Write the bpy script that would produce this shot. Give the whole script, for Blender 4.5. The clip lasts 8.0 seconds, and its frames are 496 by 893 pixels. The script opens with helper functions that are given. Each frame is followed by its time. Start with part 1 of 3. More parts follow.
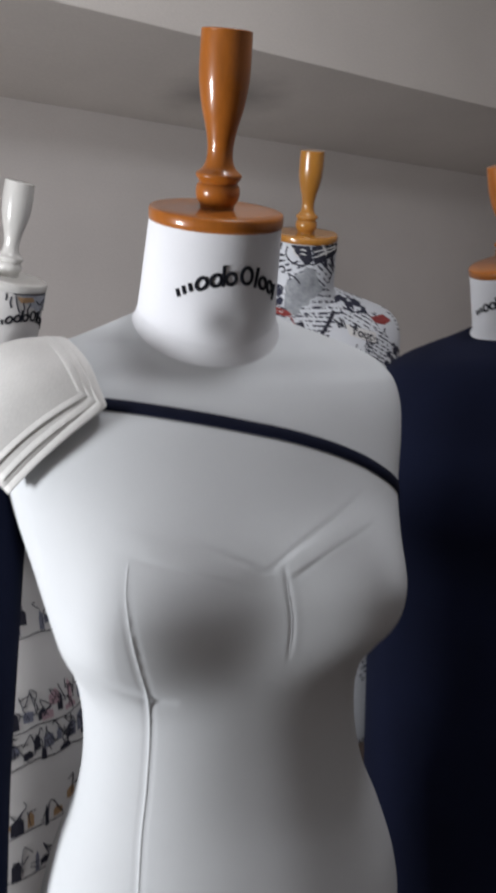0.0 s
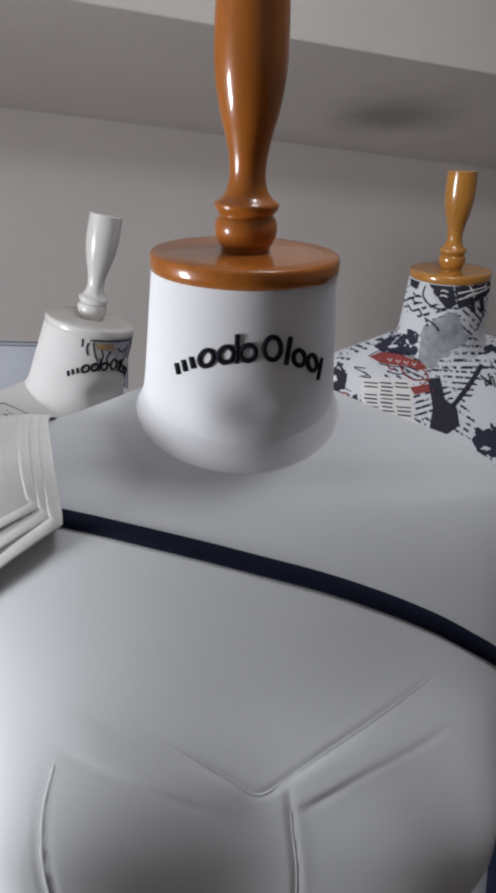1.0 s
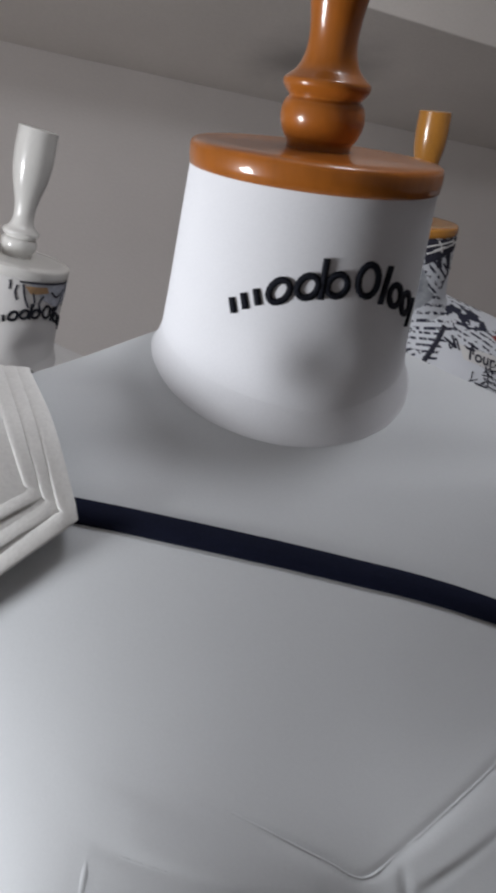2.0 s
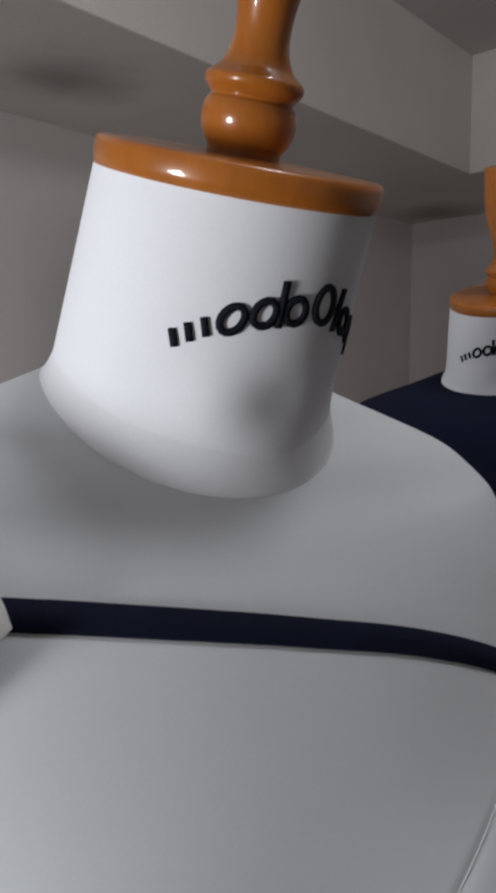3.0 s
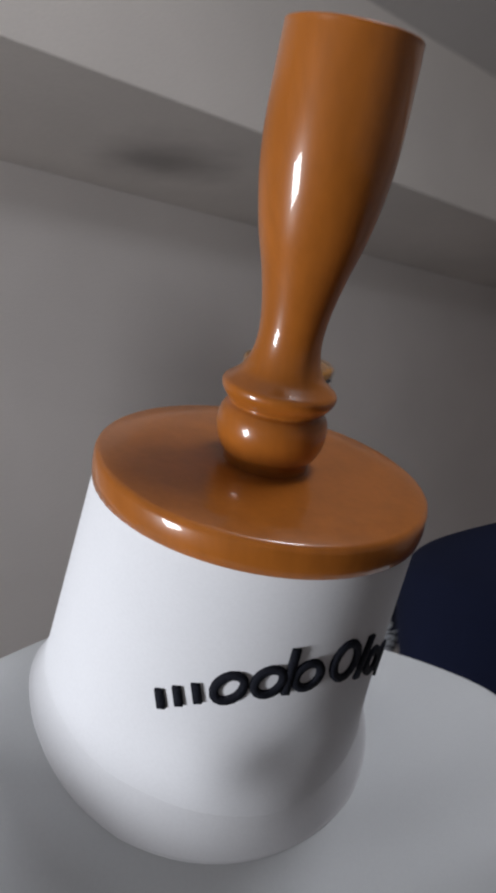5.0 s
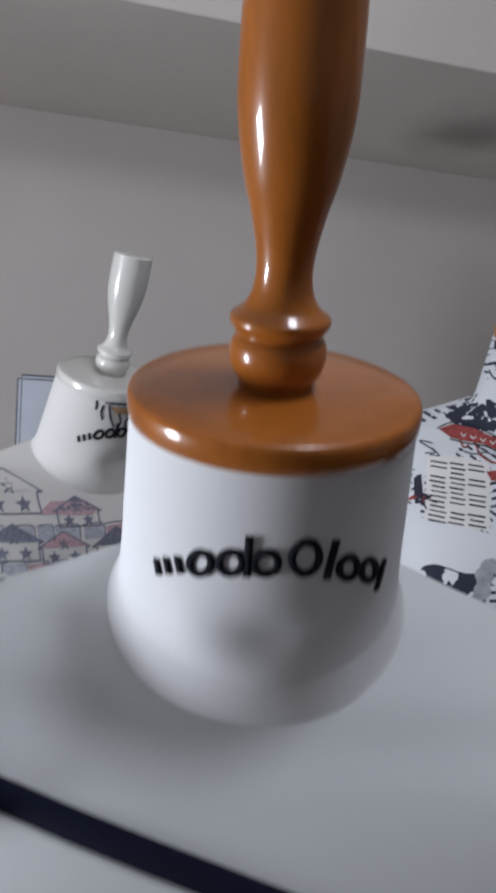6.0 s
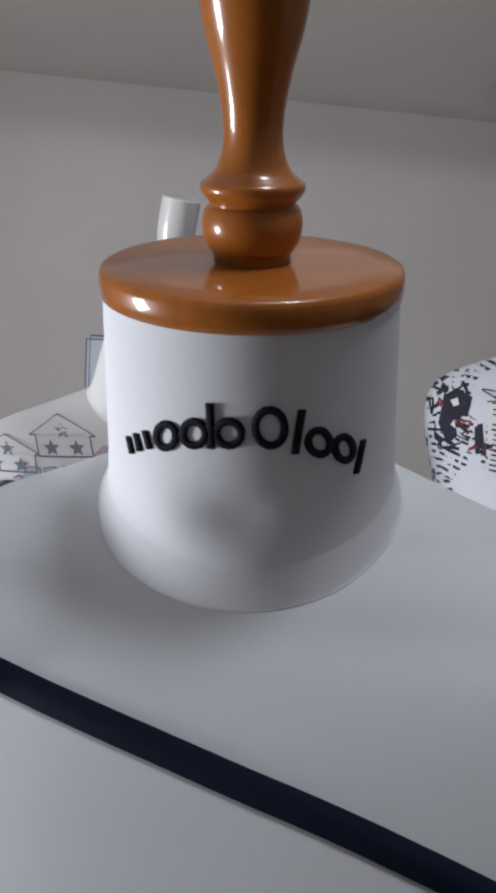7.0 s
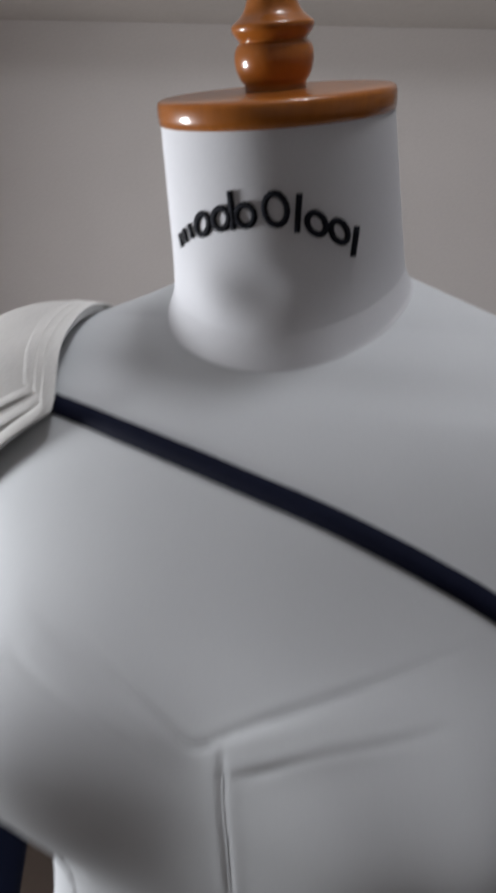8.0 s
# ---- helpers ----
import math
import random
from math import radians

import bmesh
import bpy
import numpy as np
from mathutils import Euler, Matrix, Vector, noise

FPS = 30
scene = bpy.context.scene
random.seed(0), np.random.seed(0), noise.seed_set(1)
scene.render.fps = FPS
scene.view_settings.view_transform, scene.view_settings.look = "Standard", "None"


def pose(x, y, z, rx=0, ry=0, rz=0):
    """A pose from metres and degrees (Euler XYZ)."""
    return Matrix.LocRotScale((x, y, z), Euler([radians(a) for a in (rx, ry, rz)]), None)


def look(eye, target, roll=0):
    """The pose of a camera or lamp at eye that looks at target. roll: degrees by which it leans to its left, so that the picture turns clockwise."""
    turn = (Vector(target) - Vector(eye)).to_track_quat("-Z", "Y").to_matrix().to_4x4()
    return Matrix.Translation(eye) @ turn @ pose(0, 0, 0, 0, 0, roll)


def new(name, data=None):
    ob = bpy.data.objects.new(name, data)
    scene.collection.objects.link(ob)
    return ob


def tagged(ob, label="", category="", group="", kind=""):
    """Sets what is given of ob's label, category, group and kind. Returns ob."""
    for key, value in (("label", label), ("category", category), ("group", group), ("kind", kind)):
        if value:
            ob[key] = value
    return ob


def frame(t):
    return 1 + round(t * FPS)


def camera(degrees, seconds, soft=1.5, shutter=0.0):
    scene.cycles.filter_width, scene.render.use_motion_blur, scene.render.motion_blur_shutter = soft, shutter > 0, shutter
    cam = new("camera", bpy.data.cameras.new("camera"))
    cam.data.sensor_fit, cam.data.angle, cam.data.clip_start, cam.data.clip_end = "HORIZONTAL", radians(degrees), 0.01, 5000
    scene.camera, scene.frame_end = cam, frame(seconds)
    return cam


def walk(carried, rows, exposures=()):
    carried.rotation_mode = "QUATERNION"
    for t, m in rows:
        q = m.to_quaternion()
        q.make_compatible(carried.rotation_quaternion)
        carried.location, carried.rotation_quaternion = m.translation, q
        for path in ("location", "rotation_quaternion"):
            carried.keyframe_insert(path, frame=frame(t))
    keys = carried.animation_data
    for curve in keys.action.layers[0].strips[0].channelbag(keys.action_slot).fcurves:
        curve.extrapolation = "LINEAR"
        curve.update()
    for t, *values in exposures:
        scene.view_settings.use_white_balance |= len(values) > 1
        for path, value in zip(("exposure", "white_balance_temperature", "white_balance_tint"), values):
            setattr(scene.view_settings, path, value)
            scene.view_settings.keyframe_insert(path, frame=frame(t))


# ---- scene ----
from mathutils.bvhtree import BVHTree

cam = camera(37.6, 8.0, soft=3.7, shutter=0.4)
ROWS = [
    (0.0, -0.3369, -0.5545, 1.3310, 82.26, 1.33, -33.41),
    (0.5, -0.2142, -0.4846, 1.3718, 83.76, 0.35, -25.94),
    (1.0, -0.1457, -0.4328, 1.3761, 84.20, -0.82, -18.95),
    (1.5, -0.1402, -0.3666, 1.3652, 84.52, -1.36, -21.28),
    (1.7, -0.1580, -0.3361, 1.3611, 83.24, -1.90, -23.68),
    (2.8, -0.2274, -0.2144, 1.3723, 81.94, -0.66, -44.34),
    (3.0, -0.2229, -0.2053, 1.3677, 83.61, 0.20, -47.71),
    (3.5, -0.2162, -0.2085, 1.3723, 85.91, 0.45, -47.47),
    (4.0, -0.1964, -0.2166, 1.4043, 87.90, 1.55, -44.77),
    (4.5, -0.1771, -0.2007, 1.4520, 88.91, 0.90, -41.20),
    (4.7, -0.1928, -0.1797, 1.4607, 88.89, -3.07, -45.99),
    (5.8, -0.0665, -0.2582, 1.4792, 79.36, -0.74, -13.61),
    (6.0, -0.0836, -0.2786, 1.4537, 84.34, -3.96, -14.51),
    (6.5, -0.0626, -0.3068, 1.4217, 82.52, -2.68, -8.22),
    (7.0, -0.0368, -0.2842, 1.4160, 82.49, -3.28, -7.46),
    (7.5, -0.0087, -0.2826, 1.3905, 82.14, -2.64, -2.24),
    (8.0, 0.0213, -0.3804, 1.3476, 78.95, -2.59, 4.54),
]
walk(cam, [(t, pose(x, y, z, rx, ry, rz)) for t, x, y, z, rx, ry, rz in ROWS],
     exposures=[(0.0, 0.03, 6500, 10), (1.0, -0.11, 6440, 10), (1.7, -0.18, 6450, 10), (3.0, -0.34, 6480, 10), (3.5, -0.36, 6480, 10), (4.5, -0.32, 6480, 10),
                (6.0, -0.18, 6150, 10), (6.5, -0.14, 6200, 10), (7.5, -0.12, 6320, 10), (8.0, -0.08, 6480, 10)])

# ---------------------------------------------------------------- light
LEFT, RIGHT, FRONT, BACK, CEIL = -1.5, 3.4, -3.5, 1.875, 2.58
world = bpy.data.worlds.new("world")
world.use_nodes = True
scene.world = world
sky = world.node_tree.nodes.new("ShaderNodeTexSky")
sky.sky_type, sky.sun_disc = "NISHITA", False
sky.sun_elevation, sky.sun_rotation = radians(35), radians(200)
world.node_tree.links.new(sky.outputs[0], world.node_tree.nodes["Background"].inputs[0])
world.node_tree.nodes["Background"].inputs[1].default_value = 0.08


def area_lamp(name, m, sx, sy, watts, colour):
    d = bpy.data.lights.new(name, "AREA")
    d.shape, d.size, d.size_y, d.energy, d.color = "RECTANGLE", sx, sy, watts, colour
    ob = new(name, d)
    ob.matrix_world = m
    return ob


WIN_Y, WIN_Z, WIN_W, WIN_H = 0.15, 1.08, 0.30, 0.36
daylight = area_lamp("window_daylight", look((LEFT + 0.02, WIN_Y, WIN_Z), (0, 0, 1.2)), WIN_W, WIN_H, 20.0, (0.97, 0.985, 1.02))
daylight.data.spread = radians(165)
LAMP = (0.17, -0.34)
bulb = bpy.data.lights.new("ceiling_bulb", "POINT")
bulb.energy, bulb.color, bulb.shadow_soft_size = 16.0, (0.96, 0.98, 1.03), 0.11
new("ceiling_bulb", bulb).location = (*LAMP, CEIL - 0.15)


# ---------------------------------------------------------------- materials
def newsprint(name):
    """Cotton printed with scraps of newspaper: cells of text lines at all angles, dark scraps and grey pictures."""
    m = bpy.data.materials.new(name)
    m.use_nodes = True
    t = m.node_tree
    b = t.nodes["Principled BSDF"]
    b.inputs["Roughness"].default_value = 0.85
    node = t.nodes.new

    def maths(op, a, v=None, w=None):
        n = node("ShaderNodeMath")
        n.operation = op
        for i, q in enumerate((a, v, w)):
            if q is None:
                continue
            if isinstance(q, (int, float)):
                n.inputs[i].default_value = q
            else:
                t.links.new(q, n.inputs[i])
        return n.outputs[0]

    def mix(fac, a, c):
        n = node("ShaderNodeMix")
        n.data_type = "RGBA"
        for i, q in ((0, fac), (6, a), (7, c)):
            if isinstance(q, tuple):
                n.inputs[i].default_value = (*q, 1)
            else:
                t.links.new(q, n.inputs[i])
        return n.outputs[2]

    co = node("ShaderNodeTexCoord")
    squash = node("ShaderNodeMapping")
    squash.inputs["Scale"].default_value = (1, 0.35, 1)
    wob = node("ShaderNodeTexNoise")
    wob.inputs["Scale"].default_value, wob.inputs["Detail"].default_value = 30, 3
    t.links.new(co.outputs["Object"], wob.inputs[0])
    push = node("ShaderNodeVectorMath")
    push.operation = "MULTIPLY_ADD"
    push.inputs[1].default_value = (0.03, 0.03, 0.03)
    t.links.new(wob.outputs["Color"], push.inputs[0])
    t.links.new(co.outputs["Object"], push.inputs[2])
    t.links.new(co.outputs["Object"], squash.inputs[0])
    cell = node("ShaderNodeTexVoronoi")
    cell.inputs["Scale"].default_value = 17
    t.links.new(push.outputs[0], cell.inputs["Vector"])
    rgb = node("ShaderNodeSeparateColor")
    t.links.new(cell.outputs["Color"], rgb.inputs[0])
    turn = node("ShaderNodeVectorRotate")
    turn.rotation_type = "Y_AXIS"
    t.links.new(squash.outputs[0], turn.inputs["Vector"])
    t.links.new(maths("MULTIPLY", maths("SUBTRACT", rgb.outputs[0], 0.5), 1.3), turn.inputs["Angle"])
    xyz = node("ShaderNodeSeparateXYZ")
    t.links.new(turn.outputs[0], xyz.inputs[0])
    pitch = maths("MULTIPLY_ADD", rgb.outputs[1], 380.0, 520.0)
    line = maths("GREATER_THAN", maths("SINE", maths("MULTIPLY", xyz.outputs[2], pitch)), 0.30)
    row = node("ShaderNodeMapping")
    row.inputs["Scale"].default_value = (1.0, 0.2, 0.55)
    t.links.new(turn.outputs[0], row.inputs[0])
    words = node("ShaderNodeTexNoise")
    words.inputs["Scale"].default_value, words.inputs["Detail"].default_value = 170, 3
    t.links.new(row.outputs[0], words.inputs[0])
    text = maths("MULTIPLY", line, maths("GREATER_THAN", words.outputs["Fac"], 0.47))
    text = maths("MULTIPLY", text, maths("GREATER_THAN", maths("FRACT", maths("MULTIPLY", rgb.outputs[1], 7.3)), 0.3))
    photo = node("ShaderNodeTexNoise")
    photo.inputs["Scale"].default_value, photo.inputs["Detail"].default_value = 120, 6
    t.links.new(co.outputs["Object"], photo.inputs[0])
    blot = node("ShaderNodeTexNoise")
    blot.inputs["Scale"].default_value, blot.inputs["Detail"].default_value = 55, 3
    t.links.new(co.outputs["Object"], blot.inputs[0])
    ink, paper = (0.02, 0.022, 0.045), (0.66, 0.68, 0.72)
    page = mix(text, paper, ink)
    dark = mix(maths("GREATER_THAN", blot.outputs["Fac"], 0.53), ink, paper)
    grey = mix(photo.outputs["Fac"], (0.14, 0.15, 0.17), (0.5, 0.52, 0.55))
    c = mix(maths("GREATER_THAN", rgb.outputs[2], 0.88), page, dark)
    c = mix(maths("LESS_THAN", rgb.outputs[2], 0.06), c, grey)
    t.links.new(c, b.inputs["Base Color"])
    return m


def material(name, base, rough=0.6, metal=0.0, scale=200.0, vary=0.08, bump=0.1, broad=6.0, broad_vary=0.06, coat=0.0, stretch=(1, 1, 1)):
    """A painted or woven surface: fine grain, a broad unevenness and a fine relief."""
    m = bpy.data.materials.new(name)
    m.use_nodes = True
    t = m.node_tree
    b = t.nodes["Principled BSDF"]
    b.inputs["Roughness"].default_value, b.inputs["Metallic"].default_value = rough, metal
    b.inputs["Coat Weight"].default_value = coat
    b.inputs["Specular IOR Level"].default_value = 0.5 if rough < 0.7 else 0.15
    b.inputs["Coat Roughness"].default_value = 0.05
    co = t.nodes.new("ShaderNodeTexCoord")
    mp = t.nodes.new("ShaderNodeMapping")
    mp.inputs["Scale"].default_value = stretch
    t.links.new(co.outputs["Object"], mp.inputs[0])
    fine, wide = t.nodes.new("ShaderNodeTexNoise"), t.nodes.new("ShaderNodeTexNoise")
    fine.inputs["Scale"].default_value, fine.inputs["Detail"].default_value = scale, 4
    wide.inputs["Scale"].default_value, wide.inputs["Detail"].default_value = broad, 3
    t.links.new(mp.outputs[0], fine.inputs[0])
    t.links.new(mp.outputs[0], wide.inputs[0])
    c = Vector(base)
    prev = None
    for tex, amount in ((fine, vary), (wide, broad_vary)):
        ramp = t.nodes.new("ShaderNodeMapRange")
        ramp.inputs["From Min"].default_value, ramp.inputs["From Max"].default_value = 0.3, 0.7
        ramp.inputs["To Min"].default_value, ramp.inputs["To Max"].default_value = 1 - amount, 1 + amount
        t.links.new(tex.outputs["Fac"], ramp.inputs[0])
        mul = t.nodes.new("ShaderNodeVectorMath")
        mul.operation = "SCALE"
        mul.inputs[0].default_value = c
        if prev:
            t.links.new(prev.outputs[0], mul.inputs[0])
        t.links.new(ramp.outputs[0], mul.inputs["Scale"])
        prev = mul
    t.links.new(prev.outputs[0], b.inputs["Base Color"])
    bn = t.nodes.new("ShaderNodeBump")
    bn.inputs["Strength"].default_value, bn.inputs["Distance"].default_value = bump, 0.001
    t.links.new(fine.outputs["Fac"], bn.inputs["Height"])
    t.links.new(bn.outputs[0], b.inputs["Normal"])
    return m


def darken_spots(m, spots):
    """Soft darker spots of uneven outline on a painted surface: place and radius of each."""
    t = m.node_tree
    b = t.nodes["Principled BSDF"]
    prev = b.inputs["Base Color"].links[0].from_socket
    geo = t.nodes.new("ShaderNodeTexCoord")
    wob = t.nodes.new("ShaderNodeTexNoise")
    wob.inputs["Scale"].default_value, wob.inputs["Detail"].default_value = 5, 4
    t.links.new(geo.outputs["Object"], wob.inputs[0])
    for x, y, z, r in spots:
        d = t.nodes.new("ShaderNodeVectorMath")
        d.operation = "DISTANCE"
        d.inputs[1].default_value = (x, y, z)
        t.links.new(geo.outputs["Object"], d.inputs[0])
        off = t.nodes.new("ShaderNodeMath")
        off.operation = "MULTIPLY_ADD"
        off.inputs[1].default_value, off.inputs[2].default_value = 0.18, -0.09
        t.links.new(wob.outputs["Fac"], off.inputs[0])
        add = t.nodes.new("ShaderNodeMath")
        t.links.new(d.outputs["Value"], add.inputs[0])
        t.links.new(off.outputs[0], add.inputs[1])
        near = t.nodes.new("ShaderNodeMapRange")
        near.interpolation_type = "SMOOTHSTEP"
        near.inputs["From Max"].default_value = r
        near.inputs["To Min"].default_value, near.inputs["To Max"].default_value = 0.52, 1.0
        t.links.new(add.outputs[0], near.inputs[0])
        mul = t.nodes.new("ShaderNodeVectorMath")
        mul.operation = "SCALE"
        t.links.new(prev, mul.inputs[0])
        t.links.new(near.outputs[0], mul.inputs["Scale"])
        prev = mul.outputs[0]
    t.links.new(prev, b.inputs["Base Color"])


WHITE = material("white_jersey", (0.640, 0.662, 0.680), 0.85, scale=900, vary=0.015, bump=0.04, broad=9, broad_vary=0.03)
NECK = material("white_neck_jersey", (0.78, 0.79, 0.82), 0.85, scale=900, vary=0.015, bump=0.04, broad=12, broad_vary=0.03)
CREAM = material("cream_cotton", (0.73, 0.725, 0.705), 0.9, scale=600, vary=0.05, bump=0.25, broad=25, broad_vary=0.05)
NAVY = material("navy_jersey", (0.0048, 0.0072, 0.023), 0.9, scale=700, vary=0.15, bump=0.15, broad=8, broad_vary=0.12)
STRAP = material("navy_elastic", (0.005, 0.007, 0.021), 0.8, scale=1200, vary=0.2, bump=0.3, broad=20, broad_vary=0.1)
THREAD = material("black_thread", (0.008, 0.009, 0.015), 0.75, scale=1500, vary=0.3, bump=0.5)
WOOD = material("orange_lacquered_wood", (0.375, 0.118, 0.017), 0.30, scale=60, vary=0.05, bump=0.01, broad=14, broad_vary=0.09, coat=0.60, stretch=(6, 6, 0.6))
WOOD.node_tree.nodes["Principled BSDF"].inputs["Specular IOR Level"].default_value = 0.25
WOOD_Y = material("honey_lacquered_wood", (0.46, 0.20, 0.034), 0.25, scale=60, vary=0.05, bump=0.01, broad=14, broad_vary=0.07, coat=0.7, stretch=(6, 6, 0.6))
ENAMEL = material("white_lacquered_wood", (0.72, 0.71, 0.68), 0.25, scale=60, vary=0.02, bump=0.02, coat=0.6)
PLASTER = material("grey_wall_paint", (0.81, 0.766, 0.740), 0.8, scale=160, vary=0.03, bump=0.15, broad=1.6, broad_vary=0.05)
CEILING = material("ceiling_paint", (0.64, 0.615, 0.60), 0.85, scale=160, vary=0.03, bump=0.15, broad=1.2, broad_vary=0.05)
FLOOR = material("brown_floor", (0.085, 0.062, 0.05), 0.5, scale=80, vary=0.05, bump=0.05, broad=3, broad_vary=0.08)
BLUE = material("pale_blue_board", (0.50, 0.53, 0.60), 0.6, scale=300, vary=0.02, bump=0.05)
DARK = material("dark_edge", (0.14, 0.14, 0.18), 0.5, scale=200, vary=0.1)
STEEL = material("stand_metal", (0.25, 0.25, 0.26), 0.35, metal=0.9, scale=200, vary=0.05)
PALE = material("pale_print_cotton", (0.70, 0.69, 0.68), 0.85, scale=900, vary=0.015, bump=0.04, broad=9, broad_vary=0.04)
NEWS = newsprint("newspaper_print_cotton")
PRINT_DARK = material("dark_print_ink", (0.035, 0.035, 0.05), 0.85, scale=500, vary=0.3)
PRINT_GREY = material("grey_print_ink", (0.20, 0.21, 0.27), 0.85, scale=300, vary=0.25)
PRINT_MIST = material("pale_blue_print_ink", (0.43, 0.45, 0.51), 0.85, scale=260, vary=0.2)
PRINT_PINK = material("pink_print_ink", (0.52, 0.36, 0.40), 0.85, scale=300, vary=0.15)
PRINT_RED = material("red_print_ink", (0.28, 0.06, 0.058), 0.85, scale=240, vary=0.3)
PRINT_TAN = material("tan_print_ink", (0.42, 0.27, 0.15), 0.85, scale=300, vary=0.2)


# ---------------------------------------------------------------- building helpers
def part(name, bm, mat, parent=None, label="", smooth=True):
    me = bpy.data.meshes.new(name)
    bmesh.ops.recalc_face_normals(bm, faces=bm.faces)
    for f in bm.faces:
        f.smooth = smooth
    bm.to_mesh(me)
    bm.free()
    me.materials.append(mat)
    ob = new(name, me)
    ob.parent = parent
    return tagged(ob, label)


def box(bm, x0, y0, z0, x1, y1, z1, bevel=0.0):
    r = bmesh.ops.create_cube(bm, size=1, matrix=Matrix.Translation(((x0 + x1) / 2, (y0 + y1) / 2, (z0 + z1) / 2)) @ Matrix.Diagonal((x1 - x0, y1 - y0, z1 - z0, 1)))
    if bevel:
        es = {e for v in r["verts"] for e in v.link_edges}
        bmesh.ops.bevel(bm, geom=list(es), offset=bevel, segments=2, affect="EDGES")


def spline(pts, n, stations=None):
    """n points along a Catmull-Rom curve through pts (tuples of any length), or points at the stations given."""
    p = np.array([pts[0], *pts, pts[-1]], float)
    p[0], p[-1] = 2 * p[1] - p[2], 2 * p[-2] - p[-3]
    out = []
    for s in (np.linspace(0, len(pts) - 1, n) if stations is None else stations):
        i = min(int(s), len(pts) - 2)
        u = s - i
        a, b, c, d = p[i:i + 4]
        out.append(0.5 * (2 * b + (c - a) * u + (2 * a - 5 * b + 4 * c - d) * u * u + (3 * b - a - 3 * c + d) * u ** 3))
    return out


def grid(bm, rows, closed=True):
    """Faces between rows of points; closed joins each row's ends."""
    vs = [[bm.verts.new(p) for p in r] for r in rows]
    n = len(vs[0])
    for a, b in zip(vs, vs[1:]):
        for j in range(n if closed else n - 1):
            k = (j + 1) % n
            bm.faces.new((a[j], a[k], b[k], b[j]))
    return vs


def lathe(bm, profile, n=48, m=Matrix()):
    rows = [[m @ Vector((r * math.cos(a), r * math.sin(a), h)) for a in np.linspace(0, 2 * math.pi, n, endpoint=False)] for r, h in profile]
    vs = grid(bm, rows)
    bm.faces.new(vs[0])
    bm.faces.new(vs[-1])


# ---------------------------------------------------------------- the dress form
CAP_Z = 1.45
TILT = math.atan(0.3535)
CAP_M = Matrix.Translation((0, 0, CAP_Z)) @ Matrix.Rotation(TILT, 4, "X")

# height, half width, front, back
SECTIONS = [
    (0.500, 0.155, -0.050, 0.130), (0.510, 0.166, -0.062, 0.140), (0.600, 0.176, -0.072, 0.152), (0.740, 0.187, -0.078, 0.162), (0.800, 0.183, -0.078, 0.160),
    (0.860, 0.165, -0.070, 0.145), (0.910, 0.145, -0.060, 0.122), (0.960, 0.135, -0.056, 0.110), (1.010, 0.135, -0.060, 0.113),
    (1.060, 0.145, -0.068, 0.122), (1.110, 0.160, -0.077, 0.130), (1.160, 0.174, -0.081, 0.136), (1.200, 0.185, -0.069, 0.140),
    (1.240, 0.195, -0.055, 0.141), (1.270, 0.199, -0.042, 0.138), (1.292, 0.197, -0.029, 0.134), (1.308, 0.190, -0.016, 0.130),
    (1.322, 0.174, -0.007, 0.125), (1.336, 0.143, 0.004, 0.119), (1.350, 0.105, 0.014, 0.112), (1.362, 0.075, 0.024, 0.104), (1.374, 0.045, 0.035, 0.092),
]


def bust(x, z):
    """How far the cups stand out in front of the chest."""
    s = 0.0
    for side in (-1, 1):
        dz = z - 1.113
        fall = (dz / 0.062) ** 2 if dz > 0 else (-dz / 0.063) ** 2.7
        across = (x - side * 0.094) * side
        s += 0.0340 * math.exp(-(across / (0.060 if across > 0 else 0.079)) ** 2 - fall)
    return s


# seams of the cups and the princess line, and the fold under each cup (across, up)
SEAMS = [
    [(-0.066, 1.190), (-0.033, 1.1740), (-0.010, 1.1615), (0.006, 1.1535), (0.023, 1.1625), (0.050, 1.1770), (0.084, 1.1925), (0.126, 1.211)],
    [(-0.101, 1.1735), (-0.057, 1.1605), (-0.013, 1.1445)],
    [(0.026, 1.1450), (0.067, 1.1650), (0.118, 1.1800)],
    [(0.021, 1.162), (0.024, 1.135), (0.027, 1.108), (0.027, 1.07)],
]
PRINCESS = [(-0.101, 1.1735), (-0.106, 1.147), (-0.104, 1.118), (-0.098, 1.088), (-0.088, 1.048), (-0.085, 1.008), (-0.089, 0.956), (-0.097, 0.903), (-0.107, 0.82), (-0.112, 0.74)]
FOLDS = [[(-0.150, 1.088), (-0.1327, 1.076), (-0.1106, 1.062), (-0.088, 1.0475), (-0.062, 1.041)], [(0.150, 1.088), (0.120, 1.064), (0.088, 1.0475)]]


